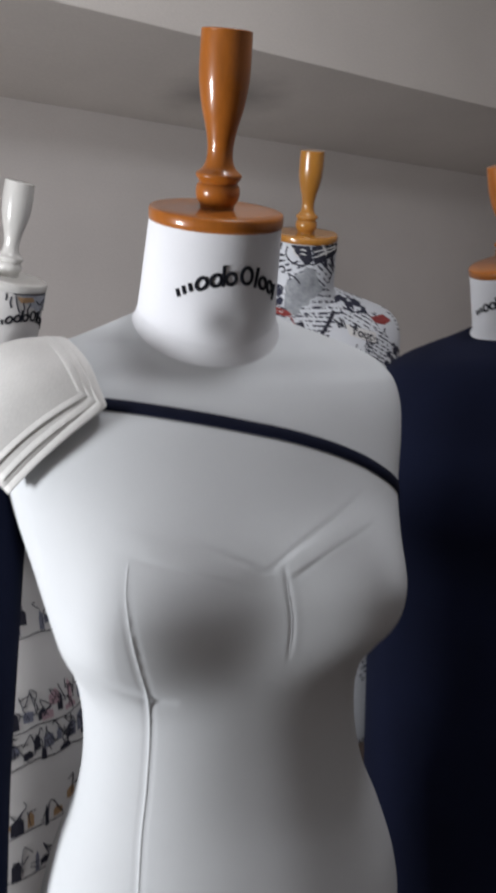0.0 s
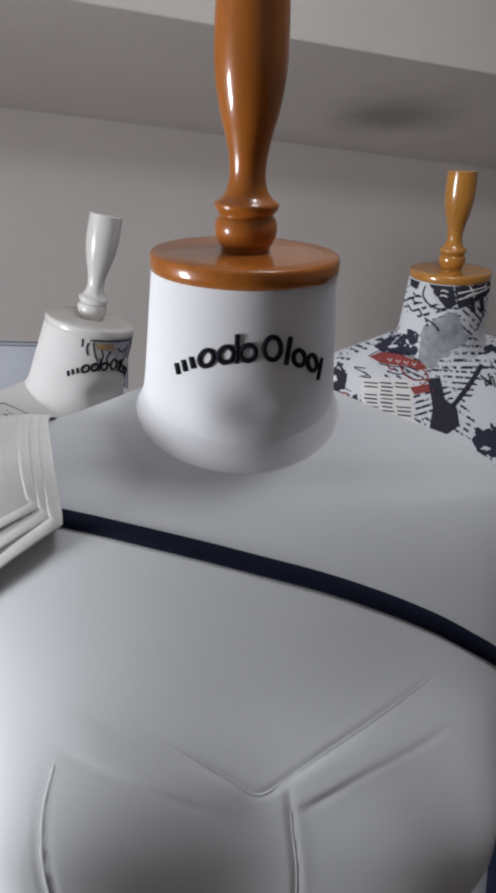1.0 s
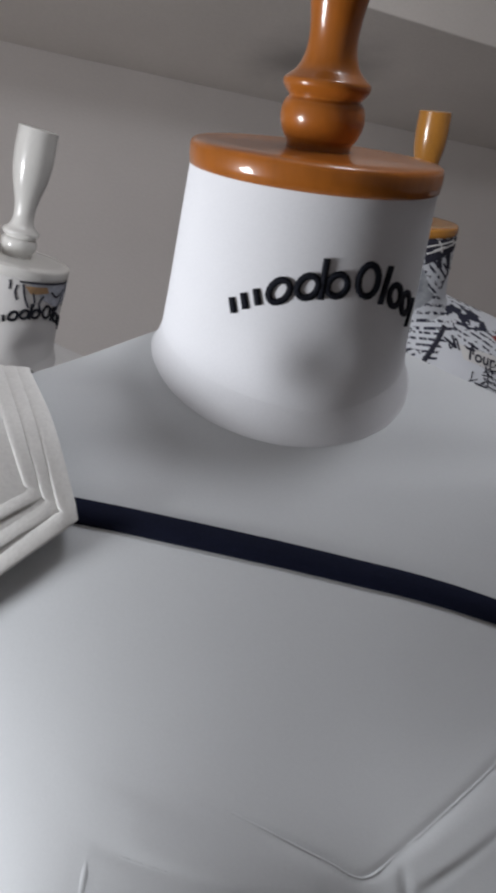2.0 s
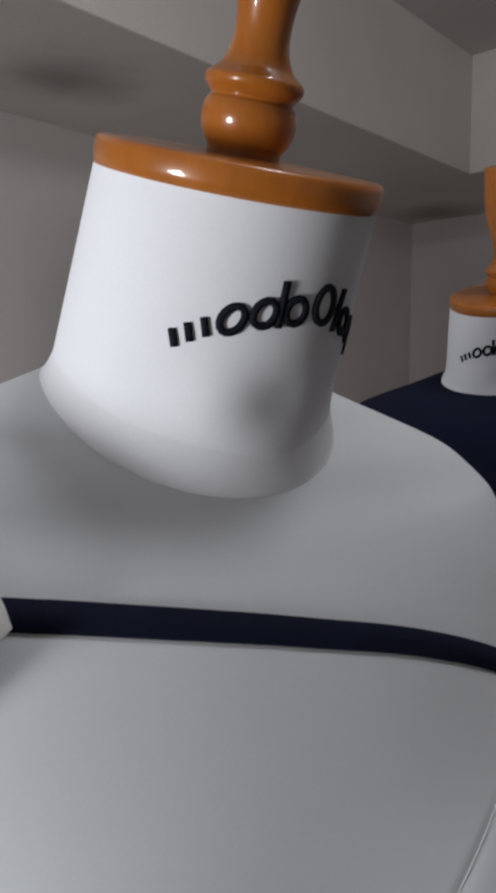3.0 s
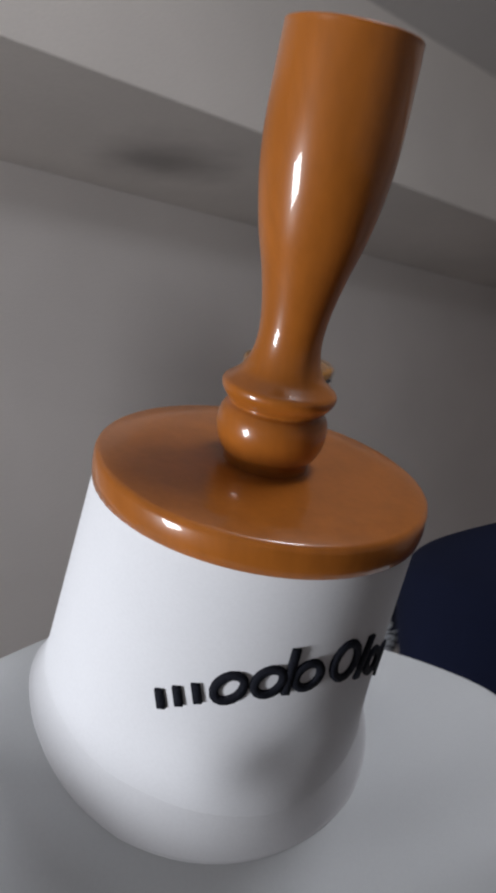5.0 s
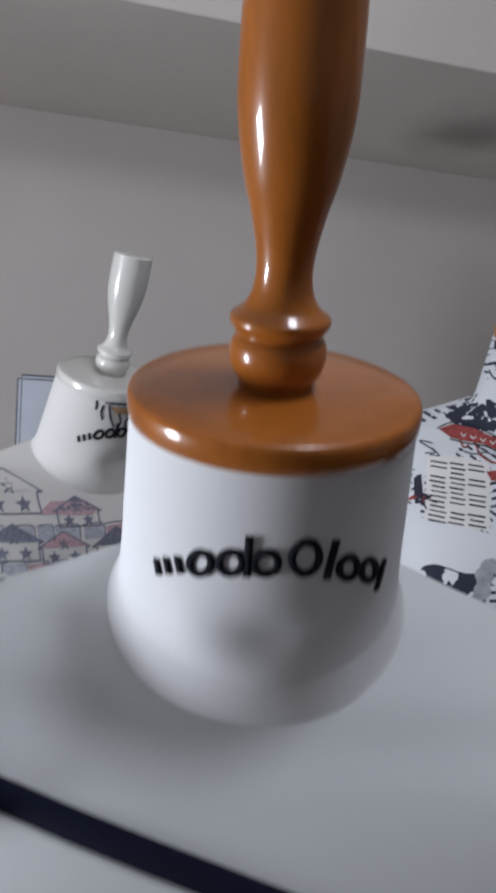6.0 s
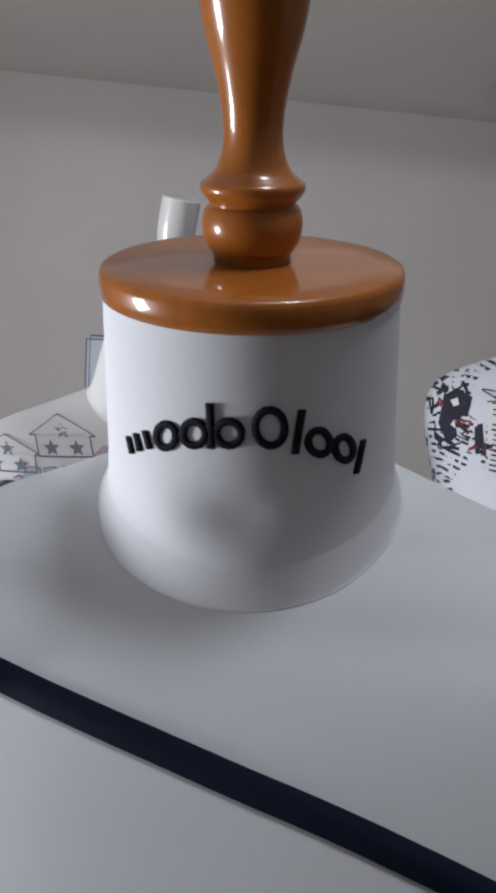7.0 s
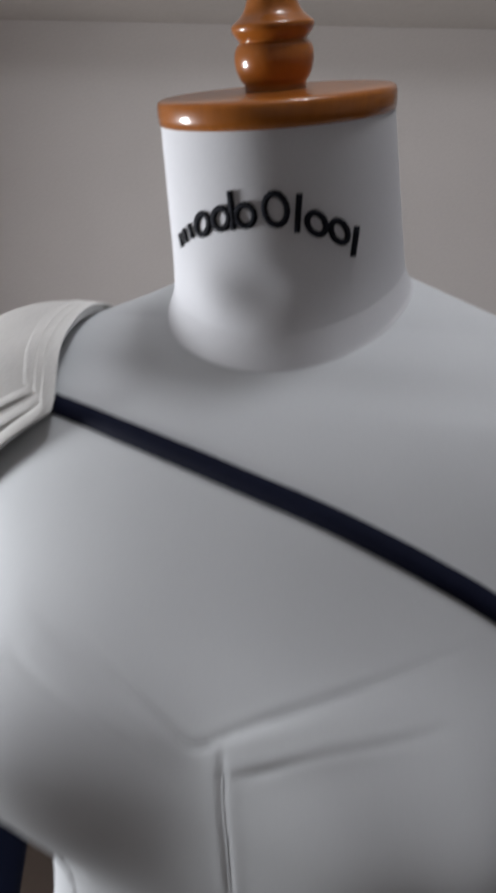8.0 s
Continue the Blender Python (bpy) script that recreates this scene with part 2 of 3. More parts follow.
def stitched(rows):
    """The cloth drawn in along its seams and folds, and standing up a little beside them."""
    pts = np.array([[tuple(p) for p in r] for r in rows])
    x, y, z = pts[..., 0], pts[..., 1], pts[..., 2]
    push = np.zeros_like(x)
    front = y < 0.02

    def near(line):
        """Distance from the line, and a weight that dies away at its ends."""
        d, w = np.full(x.shape, 1.0), np.zeros_like(x)
        n = 30 * len(line)
        for k, (px, pz) in enumerate(spline(line, n)):
            q = np.hypot(x - px, z - pz)
            closer = q < d
            d[closer], w[closer] = q[closer], min(1.0, 6 * k / n, 6 * (n - k) / n)
        return d, w

    for line in SEAMS:
        d, w = near(line)
        push += w * (-0.00075 * np.exp(-(d / 0.0016) ** 2) + 0.00015 * np.exp(-((d - 0.0045) / 0.003) ** 2))
    d, w = near(PRINCESS)
    push += -0.0003 * w * np.exp(-((d - 0.0034) / 0.0018) ** 2)
    for line in FOLDS:
        d, w = near(line)
        push += -0.0022 * w * np.exp(-(d / 0.0055) ** 2)
    # the padded strip between the two upper seams
    mid = np.where(x < 0.008, 1.1490, 1.1530) + 0.36 * (np.abs(x - 0.008) - 0.01)
    ends = np.clip((np.abs(x - 0.008) - 0.004) / 0.02, 0, 1) * np.clip((0.115 - np.abs(x)) / 0.03, 0, 1)
    push += 0.0011 * ends * np.exp(-((z - mid) / 0.0085) ** 4)
    pts[..., 1] -= push * front
    return [[Vector(p) for p in r] for r in pts]


def torso_rows(sections, n=96, fine=False):
    rows = []
    stations, turns = None, np.linspace(0, 2 * math.pi, n, endpoint=False)
    if fine:
        stations = np.concatenate([np.linspace(0, 3, 10), np.linspace(3, 14, 330)[1:], np.linspace(14, len(sections) - 1, 60)[1:]])
        turns = np.concatenate([np.linspace(0, math.pi, 60, endpoint=False), np.linspace(math.pi, 2 * math.pi, 400, endpoint=False)])
    for z, a, f, b in spline(sections, 84, stations):
        row = []
        mid = (f + b) / 2 + 0.25 * (b - f) * 0.2
        for u in turns:
            c, s = math.cos(u), math.sin(u)
            e = 2 / (2.35 - (0.75 * min(1, max(0, (z - 1.298) / 0.04)) if s < 0 else 0))
            x = a * math.copysign(abs(c) ** e, c)
            d = (mid - f) if s < 0 else (b - mid)
            y = mid + d * math.copysign(abs(s) ** e, s)
            if s < 0:
                k = bust(x, z) * min(1, abs(s) * 2.2)
                x, y = x + 0.8 * k * max(-1, min(1, x / 0.09)), y - k
            if s < 0:
                for hx, depth in ((-0.088, 0.0040), (0.088, 0.0014)):
                    y += depth * math.exp(-((x - hx) / 0.022) ** 2 - ((z - 1.312) / 0.016) ** 2)
            row.append(Vector((x, y, z)))
        rows.append(row)
    return stitched(rows) if fine else rows


LOOSE = [(0.300, 0.225, -0.155, 0.165), (0.310, 0.230, -0.160, 0.170), (0.6, 0.222, -0.160, 0.165), (0.9, 0.212, -0.158, 0.158), (1.1, 0.204, -0.154, 0.150)] + [(z, a, f - 0.072 * min(1, max(0, (1.350 - z) / 0.045)), b) for z, a, f, b in SECTIONS if z > 1.15]
TORSO_ROWS = torso_rows(SECTIONS)
LOOSE_ROWS = torso_rows(LOOSE)
_bm = bmesh.new()
grid(_bm, TORSO_ROWS)
_bm.normal_update()
TORSO_TREE = BVHTree.FromBMesh(_bm)
_bm.free()


def neck_rows(n=72):
    """Rings from under the cap to the neckline, whose front lies lower than its back."""
    rows = []
    cap_c = CAP_M @ Vector((0, 0, -0.006))
    for s in np.linspace(0, 1.12, 30):
        k = min(s, 1.0)
        c = cap_c.lerp(Vector((-0.001, 0.0455, 1.357)), k) - Vector((0, -0.006, 0.02)) * max(0, s - 1) * 8
        slope = 0.3535 + (0.62 - 0.3535) * k * k
        fwd = Vector((0, -1, -slope)).normalized()
        flare = max(0, (k - 0.55) / 0.45) ** 3.2
        rx, front, rear = 0.0572 + 0.0072 * k, 0.0570 + 0.0065 * k, 0.0570 + 0.0030 * k
        row = []
        for u in np.linspace(0, 2 * math.pi, n, endpoint=False):
            more = 0.0045 * flare * min(1, max(0, math.sin(u) + 0.35))
            p = c + Vector((1, 0, 0)) * (rx + more) * math.cos(u) + fwd * ((front if math.sin(u) > 0 else rear) + more) * math.sin(u)
            # a soft hollow in the padding above the neckline
            w = math.exp(-((u - 1.45) / 0.28) ** 2 - ((k - 0.74) / 0.10) ** 2) - 0.8 * math.exp(-((u - 1.95) / 0.25) ** 2 - ((k - 0.72) / 0.12) ** 2)
            p += (c - p).normalized() * 0.0027 * w
            row.append(p)
        rows.append(row)
    return rows


NECK_ROWS = neck_rows()
_bm = bmesh.new()
grid(_bm, NECK_ROWS)
_bm.normal_update()
NECK_TREE = BVHTree.FromBMesh(_bm)
_bm.free()


def neckline(n=72):
    """A narrow turned-out band where the neck meets the shoulders."""
    ups, feet = [], []
    for j in range(n):
        at, foot = len(NECK_ROWS) - 1, NECK_ROWS[-1][j]
        for i, row in enumerate(NECK_ROWS):
            near, _, _, _ = TORSO_TREE.find_nearest(row[j])
            if (row[j] - Vector((0, 0.05, 1.1))).length < (near - Vector((0, 0.05, 1.1))).length:
                at, foot = i, near
                break
        ups.append(NECK_ROWS[max(at - 5, 0)][j])
        feet.append(foot)
    mean = lambda a, j: sum((a[(j + d) % n] for d in range(-3, 4)), Vector()) / 7
    out = []
    for j in range(n):
        up, foot = mean(ups, j), mean(feet, j)
        side = Vector((foot.x, foot.y - 0.048, 0)).normalized()
        wide, nrm, _, _ = TORSO_TREE.find_nearest(foot + side * 0.0030)
        lift = nrm if nrm.dot(side + Vector((0, 0, 0.6))) > 0 else -nrm
        # a soft cove from the neck out on to the shoulder, ending in a thin rolled edge
        top = up - side * 0.0002
        end = wide + lift * 0.0005
        bend = foot + side * 0.0012 + lift * 0.0006
        row = [top * (1 - q) ** 2 + bend * 2 * q * (1 - q) + end * q * q for q in np.linspace(0, 1, 9)]
        out.append(row + [wide + side * 0.0005 + lift * 0.0001, wide + side * 0.0006 - lift * 0.0008])
    return [list(r) for r in zip(*out)]


NECKLINE = neckline()


def on_torso(turn, z, off=0.0):
    """The place on the torso at a height, turn degrees round from the front towards the form's left."""
    a = radians(turn)
    d = Vector((math.sin(a), -math.cos(a), 0))
    o = Vector((0, 0.04, z))
    p, nrm, _, _ = TORSO_TREE.ray_cast(o + d, -d)
    if p is None:
        p, nrm = o + d * 0.05, d
    return p + nrm * (off if nrm.dot(d) > 0 else -off)


def on_front(x, z, off=0.0):
    p, nrm, _, _ = TORSO_TREE.ray_cast(Vector((x, -1, z)), Vector((0, 1, 0)))
    if p is None:
        p, nrm = Vector((x, 0.03, z)), Vector((0, -1, 0))
    return p + nrm * (off if nrm.y < 0 else -off)


def on_neck(turn, h, off=0.0):
    """The place on the neck, turn degrees from the front, h below the cap along the neck."""
    a = radians(turn)
    o = CAP_M @ Vector((0, 0, -h))
    d = (CAP_M.to_3x3() @ Vector((math.sin(a), -math.cos(a), 0)))
    p, nrm, _, _ = NECK_TREE.ray_cast(o + d * 0.3, -d)
    if p is None:
        p, nrm = o + d * 0.06, d
    return p + nrm * (off if nrm.dot(d) > 0 else -off)


def ribbon(bm, path, place, width, rise, closed=False, base=-0.0004, taper=0, rounded=False):
    """A raised band along a path of two numbers each, laid on a surface by place(u, v, off); width in the path's own units per metre."""
    pts = [place(u, v, 0.0) for u, v in path]
    n = len(pts)
    rows = []
    for i, (u, v) in enumerate(path):
        a = pts[(i - 1) % n if closed else max(i - 1, 0)]
        b = pts[(i + 1) % n if closed else min(i + 1, n - 1)]
        t = (b - a).normalized()
        nrm = (place(u, v, 0.01) - pts[i]).normalized()
        k = min(1.0, (min(i, n - 1 - i) + 0.3) / taper) if taper else 1.0
        s = t.cross(nrm).normalized() * width / 2 * k
        p = pts[i]
        if rounded:
            rows.append([p - s * math.cos(math.pi * q / 8) + nrm * (base + (rise - base) * k * math.sin(math.pi * q / 8)) for q in range(9)])
            continue
        rows.append([p - s + nrm * base, p - s * 0.9 + nrm * (base + (rise - base) * k), p + s * 0.9 + nrm * (base + (rise - base) * k), p + s + nrm * base])
    if closed:
        rows.append(rows[0])
    vs = grid(bm, rows)
    if not closed:
        bm.faces.new(vs[0])
        bm.faces.new(vs[-1])


def patch(bm, outline, place, off=0.0008, cuts=2):
    """A flat print of an outline, laid on a surface."""
    b2 = bmesh.new()
    span = max(u for u, v in outline) - min(u for u, v in outline)
    cuts = 9 if span > 8 or 0.04 < span < 1 else cuts
    b2.faces.new([b2.verts.new((u, v, 0)) for u, v in outline])
    bmesh.ops.triangulate(b2, faces=b2.faces)
    bmesh.ops.subdivide_edges(b2, edges=b2.edges, cuts=cuts, use_grid_fill=True)
    made = {v: bm.verts.new(place(v.co.x, v.co.y, off)) for v in b2.verts}
    for f in b2.faces:
        bm.faces.new([made[v] for v in f.verts])
    b2.free()


HANDLE = [(0.0148, -0.002), (0.0150, 0.0015), (0.0165, 0.0035), (0.0182, 0.0072), (0.0190, 0.0115), (0.0186, 0.0155), (0.0175, 0.0180), (0.0163, 0.0192), (0.0163, 0.0200), (0.0178, 0.0217),
          (0.0192, 0.0238), (0.0195, 0.0254), (0.0190, 0.0268), (0.0168, 0.0285), (0.0145, 0.0305), (0.0126, 0.0335), (0.0113, 0.0375), (0.0107, 0.0425), (0.0109, 0.0480), (0.0119, 0.055), (0.0140, 0.0645),
          (0.0169, 0.075), (0.0192, 0.087), (0.0204, 0.097), (0.0208, 0.108), (0.0206, 0.122), (0.0203, 0.130), (0.0196, 0.1322), (0.012, 0.1330)]
CAP = [(0.0565, -0.0114), (0.0579, -0.0106), (0.0583, -0.0070), (0.0582, -0.0026), (0.0576, -0.0008), (0.0562, 0.0), (0.045, 0.0004), (0.016, 0.0008)]


def dress_form(name_label, m, torso_mat, neck_mat, wood_mat, rows=TORSO_ROWS):
    root = new("dress_form")
    root.matrix_basis = m
    tagged(root, name_label, "dress form", "dress forms in the room")
    bm = bmesh.new()
    vs = grid(bm, rows)
    bm.faces.new(vs[0])
    bm.faces.new(vs[-1])
    torso = part("torso", bm, torso_mat, root)
    bm = bmesh.new()
    vs = grid(bm, NECK_ROWS)
    bm.faces.new(vs[0])
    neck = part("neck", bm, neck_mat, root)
    bm = bmesh.new()
    grid(bm, NECKLINE)
    part("neckline_band", bm, neck_mat, root)
    bm = bmesh.new()
    lathe(bm, CAP, 72, CAP_M)
    cap = part("neck_cap", bm, wood_mat, root)
    bm = bmesh.new()
    lathe(bm, [tuple(p) for p in spline(HANDLE, 140)], 48, CAP_M @ Matrix.Translation((0, 0, 0.002)))
    part("handle", bm, wood_mat, root)
    bm = bmesh.new()
    lathe(bm, [(0.016, 0.02), (0.016, 0.55)], 24, Matrix.Translation((0, 0.045, 0)))
    part("pole", bm, STEEL, root)
    bm = bmesh.new()
    lathe(bm, [(0.19, 0.0), (0.19, 0.012), (0.16, 0.02), (0.03, 0.03), (0.02, 0.06)], 48, Matrix.Translation((0, 0.045, 0)))
    part("base_plate", bm, STEEL, root)
    return root, torso, neck, cap


def emblem(neck):
    """The maker's dark embroidery, as plain rings and bars on a bow."""
    def put(s, v):
        return 4.3 + 54 * s, 0.0525 + 0.0180 * s * s - v

    def bar(s, v0, v1, lean=0.0):
        bm = bmesh.new()
        ribbon(bm, [put(s + lean * k / 4, v0 + (v1 - v0) * k / 4) for k in range(5)], on_neck, 0.0030, 0.0011)
        part("stitched_bar", bm, THREAD, neck, "black embroidered bar")

    def ring(s, v, rs, rv):
        bm = bmesh.new()
        ribbon(bm, [put(s + rs * math.cos(a), v + rv * math.sin(a)) for a in np.linspace(0, 2 * math.pi, 16, endpoint=False)], on_neck, 0.0030, 0.0011, closed=True)
        part("stitched_ring", bm, THREAD, neck, "black embroidered ring")

    for s in (-0.905, -0.805, -0.70):
        bar(s, 0.0014, 0.0092, -0.035)
    for s in (-0.54, -0.315, -0.07, 0.56, 0.775):
        ring(s, 0.0055, 0.085, 0.0048)
    bar(-0.195, -0.0005, 0.017)
    ring(0.205, 0.0085, 0.100, 0.0070)
    bar(0.385, -0.0005, 0.017, 0.03)
    bar(0.915, -0.003, 0.012, 0.04)


# ---------------------------------------------------------------- the room
def wall(name, x0, y0, z0, x1, y1, z1, mat, label, category="wall"):
    bm = bmesh.new()
    box(bm, x0, y0, z0, x1, y1, z1)
    return tagged(part(name, bm, mat, smooth=False), label, category, kind="structure")


T = 0.15
BEAM_Y, BEAM_Z = 1.175, 2.128
wall("floor", LEFT - T, FRONT - T, -T, RIGHT + T, BACK + T, 0, FLOOR, "plain warm brown floor of the room", "floor")
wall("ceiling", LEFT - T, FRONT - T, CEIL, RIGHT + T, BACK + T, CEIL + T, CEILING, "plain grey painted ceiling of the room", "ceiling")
wall("wall_north", LEFT, BACK, 0, RIGHT, BACK + T, CEIL, PLASTER, "plain grey painted wall behind the dress forms")
wall("wall_south", LEFT, FRONT - T, 0, RIGHT, FRONT, CEIL, PLASTER, "plain grey painted wall of the room")
wall("wall_east", RIGHT, FRONT - T, 0, RIGHT + T, BACK + T, CEIL, PLASTER, "plain grey painted side wall of the room")
bm = bmesh.new()
y0, y1, z0, z1 = WIN_Y - WIN_W / 2, WIN_Y + WIN_W / 2, WIN_Z - WIN_H / 2, WIN_Z + WIN_H / 2
for a in ((FRONT - T, 0, y0, CEIL), (y1, 0, BACK + T, CEIL), (y0, 0, y1, z0), (y0, z1, y1, CEIL)):
    box(bm, LEFT - T, a[0], a[1], LEFT, a[2], a[3])
tagged(part("wall_west", bm, PLASTER, smooth=False), "plain grey painted wall with a window opening", "wall", kind="structure")
BEAM_X = 2.62
bm = bmesh.new()
box(bm, LEFT, BEAM_Y, BEAM_Z, RIGHT, BACK, CEIL, 0.0015)
SPOTTED = material("spotted_beam_paint", (0.80, 0.752, 0.708), 0.8, scale=160, vary=0.03, bump=0.15, broad=1.6, broad_vary=0.06)
# two soft darker spots in the colour of the beam's underside
darken_spots(SPOTTED, ((0.953, 1.53, BEAM_Z, 0.26), (3.23, 1.62, BEAM_Z, 0.32)))
tagged(part("ceiling_beam", bm, SPOTTED, smooth=False), "grey painted boxed beam along the top of the wall", "beam", kind="structure")
bm = bmesh.new()
box(bm, BEAM_X, FRONT, BEAM_Z, RIGHT, BEAM_Y, CEIL, 0.0015)
tagged(part("ceiling_beam", bm, SPOTTED, smooth=False), "grey painted boxed beam along the top of the side wall", "beam", kind="structure")

# ---------------------------------------------------------------- the white form with the arm
MAIN = pose(0, 0, 0, 0, 0, -15.5)
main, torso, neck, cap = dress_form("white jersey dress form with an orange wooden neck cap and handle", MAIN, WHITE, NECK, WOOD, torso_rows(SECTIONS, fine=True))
emblem(neck)

for s in SEAMS:
    bm = bmesh.new()
    ribbon(bm, [tuple(p) for p in spline(s, 12 * len(s))], on_front, 0.0010, -0.0002, base=-0.0014, taper=4)
    part("seam", bm, WHITE, torso)
bm = bmesh.new()
ribbon(bm, [tuple(p) for p in spline(PRINCESS, 12 * len(PRINCESS))], on_front, 0.0030, 0.0005, taper=4, rounded=True)
part("piping", bm, WHITE, torso)

# ---------------------------------------------------------------- detachable arm
arm = tagged(new("detachable_arm"), "detachable navy arm with a cream quilted shoulder cap and navy strap", "dress form arm")
arm.matrix_basis = MAIN
bm = bmesh.new()
chest = [on_front(x, z) for x, z in ((-0.116, 1.2890), (-0.057, 1.2793), (0.0, 1.2670), (0.04, 1.2572), (0.075, 1.2461), (0.11, 1.2316))]
chest = [(math.degrees(math.atan2(p.x, 0.04 - p.y)), p.z) for p in chest]
band = spline(chest + [(62, 1.2125), (70, 1.197), (80, 1.179), (100, 1.165), (130, 1.18), (180, 1.23), (225, 1.275), (250, 1.285)], 140)
ribbon(bm, [tuple(p) for p in band], on_torso, 0.0118, 0.0014)
part("strap", bm, STRAP, arm, "navy elastic strap across the chest")
inner = spline([(-0.110, -0.032, 1.287), (-0.121, -0.006, 1.322), (-0.134, 0.05, 1.341), (-0.130, 0.095, 1.330), (-0.118, 0.135, 1.295)], 26)
outer = spline([(-0.186, -0.016, 1.222), (-0.226, -0.006, 1.262), (-0.240, 0.05, 1.285), (-0.230, 0.10, 1.262), (-0.190, 0.125, 1.222)], 26)


def shoulder(u, v, off=0.0):
    i = u * 25
    k = min(int(i), 24)
    a = Vector(inner[k]).lerp(Vector(inner[k + 1]), i - k)
    b = Vector(outer[k]).lerp(Vector(outer[k + 1]), i - k)
    p = a.lerp(b, v)
    out = (p - Vector((-0.14, 0.055, 1.22))).normalized()
    return p + out * (0.020 * math.sin(math.pi * min(max(v, 0), 1)) * (0.5 + 0.5 * math.sin(math.pi * min(max(u, 0), 1))) + 0.003 + off)


bm = bmesh.new()
outer_rows = [[shoulder(u, v) for v in np.linspace(0, 1, 16)] for u in np.linspace(0, 1, 30)]
inner_rows = [[shoulder(u, v, -0.008) for v in np.linspace(1, 0, 16)] for u in np.linspace(0, 1, 30)]
vs = grid(bm, [a + b for a, b in zip(outer_rows, inner_rows)])
bm.faces.new(vs[0])
bm.faces.new(vs[-1])
cap_part = part("shoulder_cap", bm, CREAM, arm, "cream cotton shoulder cap")
for k in (0.0, 0.055, 0.115):
    bm = bmesh.new()
    ku = k * 0.75
    loop = [(ku, v) for v in np.linspace(1 - k, k, 16)] + [(u, k) for u in np.linspace(ku, 1 - ku, 40)][1:] + [(1 - ku, v) for v in np.linspace(k, 1 - k, 16)][1:]
    ribbon(bm, loop, shoulder, 0.0080, 0.0007, rounded=True)
    part("binding", bm, CREAM, cap_part)
bm = bmesh.new()
rows = []
for x, y, z, r in spline([(-0.200, 0.055, 1.292, 0.012), (-0.205, 0.056, 1.280, 0.036), (-0.212, 0.058, 1.24, 0.047), (-0.222, 0.062, 1.14, 0.045), (-0.232, 0.066, 1.03, 0.042), (-0.240, 0.062, 0.93, 0.038), (-0.246, 0.045, 0.80, 0.032), (-0.248, 0.03, 0.72, 0.026), (-0.248, 0.028, 0.712, 0.010)], 40):
    rows.append([Vector((x + r * math.cos(a), y + r * math.sin(a), z)) for a in np.linspace(0, 2 * math.pi, 32, endpoint=False)])
vs = grid(bm, rows)
bm.faces.new(vs[0])
bm.faces.new(vs[-1])
part("sleeve", bm, NAVY, arm, "navy jersey arm")

# ---------------------------------------------------------------- the other forms
WHITE_M = pose(-0.027, 0.555, -0.006, 0, 0, 20)
w_root, w_torso, w_neck, w_cap = dress_form("pale dress form printed with houses and stars, white wooden handle", WHITE_M, PALE, PALE, ENAMEL)
emblem(w_neck)
YELLOW_M = pose(0.482, 0.494, 0.080, 0, 0, -20)
y_root, y_torso, y_neck, y_cap = dress_form("newspaper-print dress form with a honey wooden neck cap and handle", YELLOW_M, NEWS, NEWS, WOOD_Y)
NAVY_M = pose(0.580, 0.140, -0.004, 0, 0, -70)
n_root, n_torso, n_neck, n_cap = dress_form("navy jersey dress form with a white neck and orange wooden handle", NAVY_M, NAVY, NECK, WOOD, LOOSE_ROWS)
emblem(n_neck)


def motif(name, parent, mat, place, patches=(), strokes=(), width=0.0016, off=0.0007):
    """One printed picture on cloth, of filled outlines and drawn lines."""
    for o in patches:
        bm = bmesh.new()
        patch(bm, o, place, off)
        part(name, bm, mat, parent)
    for line in strokes:
        bm = bmesh.new()
        ribbon(bm, [tuple(p) for p in spline(line, 6 * len(line))], place, width, off + 0.0002, base=off - 0.0004)
        part(name, bm, mat, parent)


def star(x, z, r):
    return [(x + (r if k % 2 == 0 else r * 0.45) * math.sin(k * math.pi / 5), z + (r if k % 2 == 0 else r * 0.45) * math.cos(k * math.pi / 5)) for k in range(10)]


def outline(*pts):
    return [[a, ((a[0] + b[0]) / 2, (a[1] + b[1]) / 2), b] for a, b in zip(pts, pts[1:])]


def house(x, z, w, h, parent, roof):
    """A little printed house with a filled roof, an outline and stars for windows."""
    motif("printed_roof", parent, roof, on_front, [[(x - 0.56 * w, z + 0.52 * h), (x + 0.56 * w, z + 0.52 * h), (x + 0.3 * w, z + 0.80 * h), (x - 0.05 * w, z + h)]])
    motif("printed_outline", parent, PRINT_GREY, on_front, (), outline((x - 0.5 * w, z), (x - 0.5 * w, z + 0.5 * h), (x - 0.6 * w, z + 0.5 * h), (x, z + 1.02 * h), (x + 0.6 * w, z + 0.5 * h), (x + 0.5 * w, z + 0.5 * h), (x + 0.5 * w, z), (x - 0.5 * w, z)), 0.0017)
    for dx, dz in ((-0.25, 0.2), (0.22, 0.2), (0.0, 0.62)):
        motif("printed_star", parent, PRINT_GREY, on_front, [star(x + dx * w, z + dz * h, 0.15 * w)])


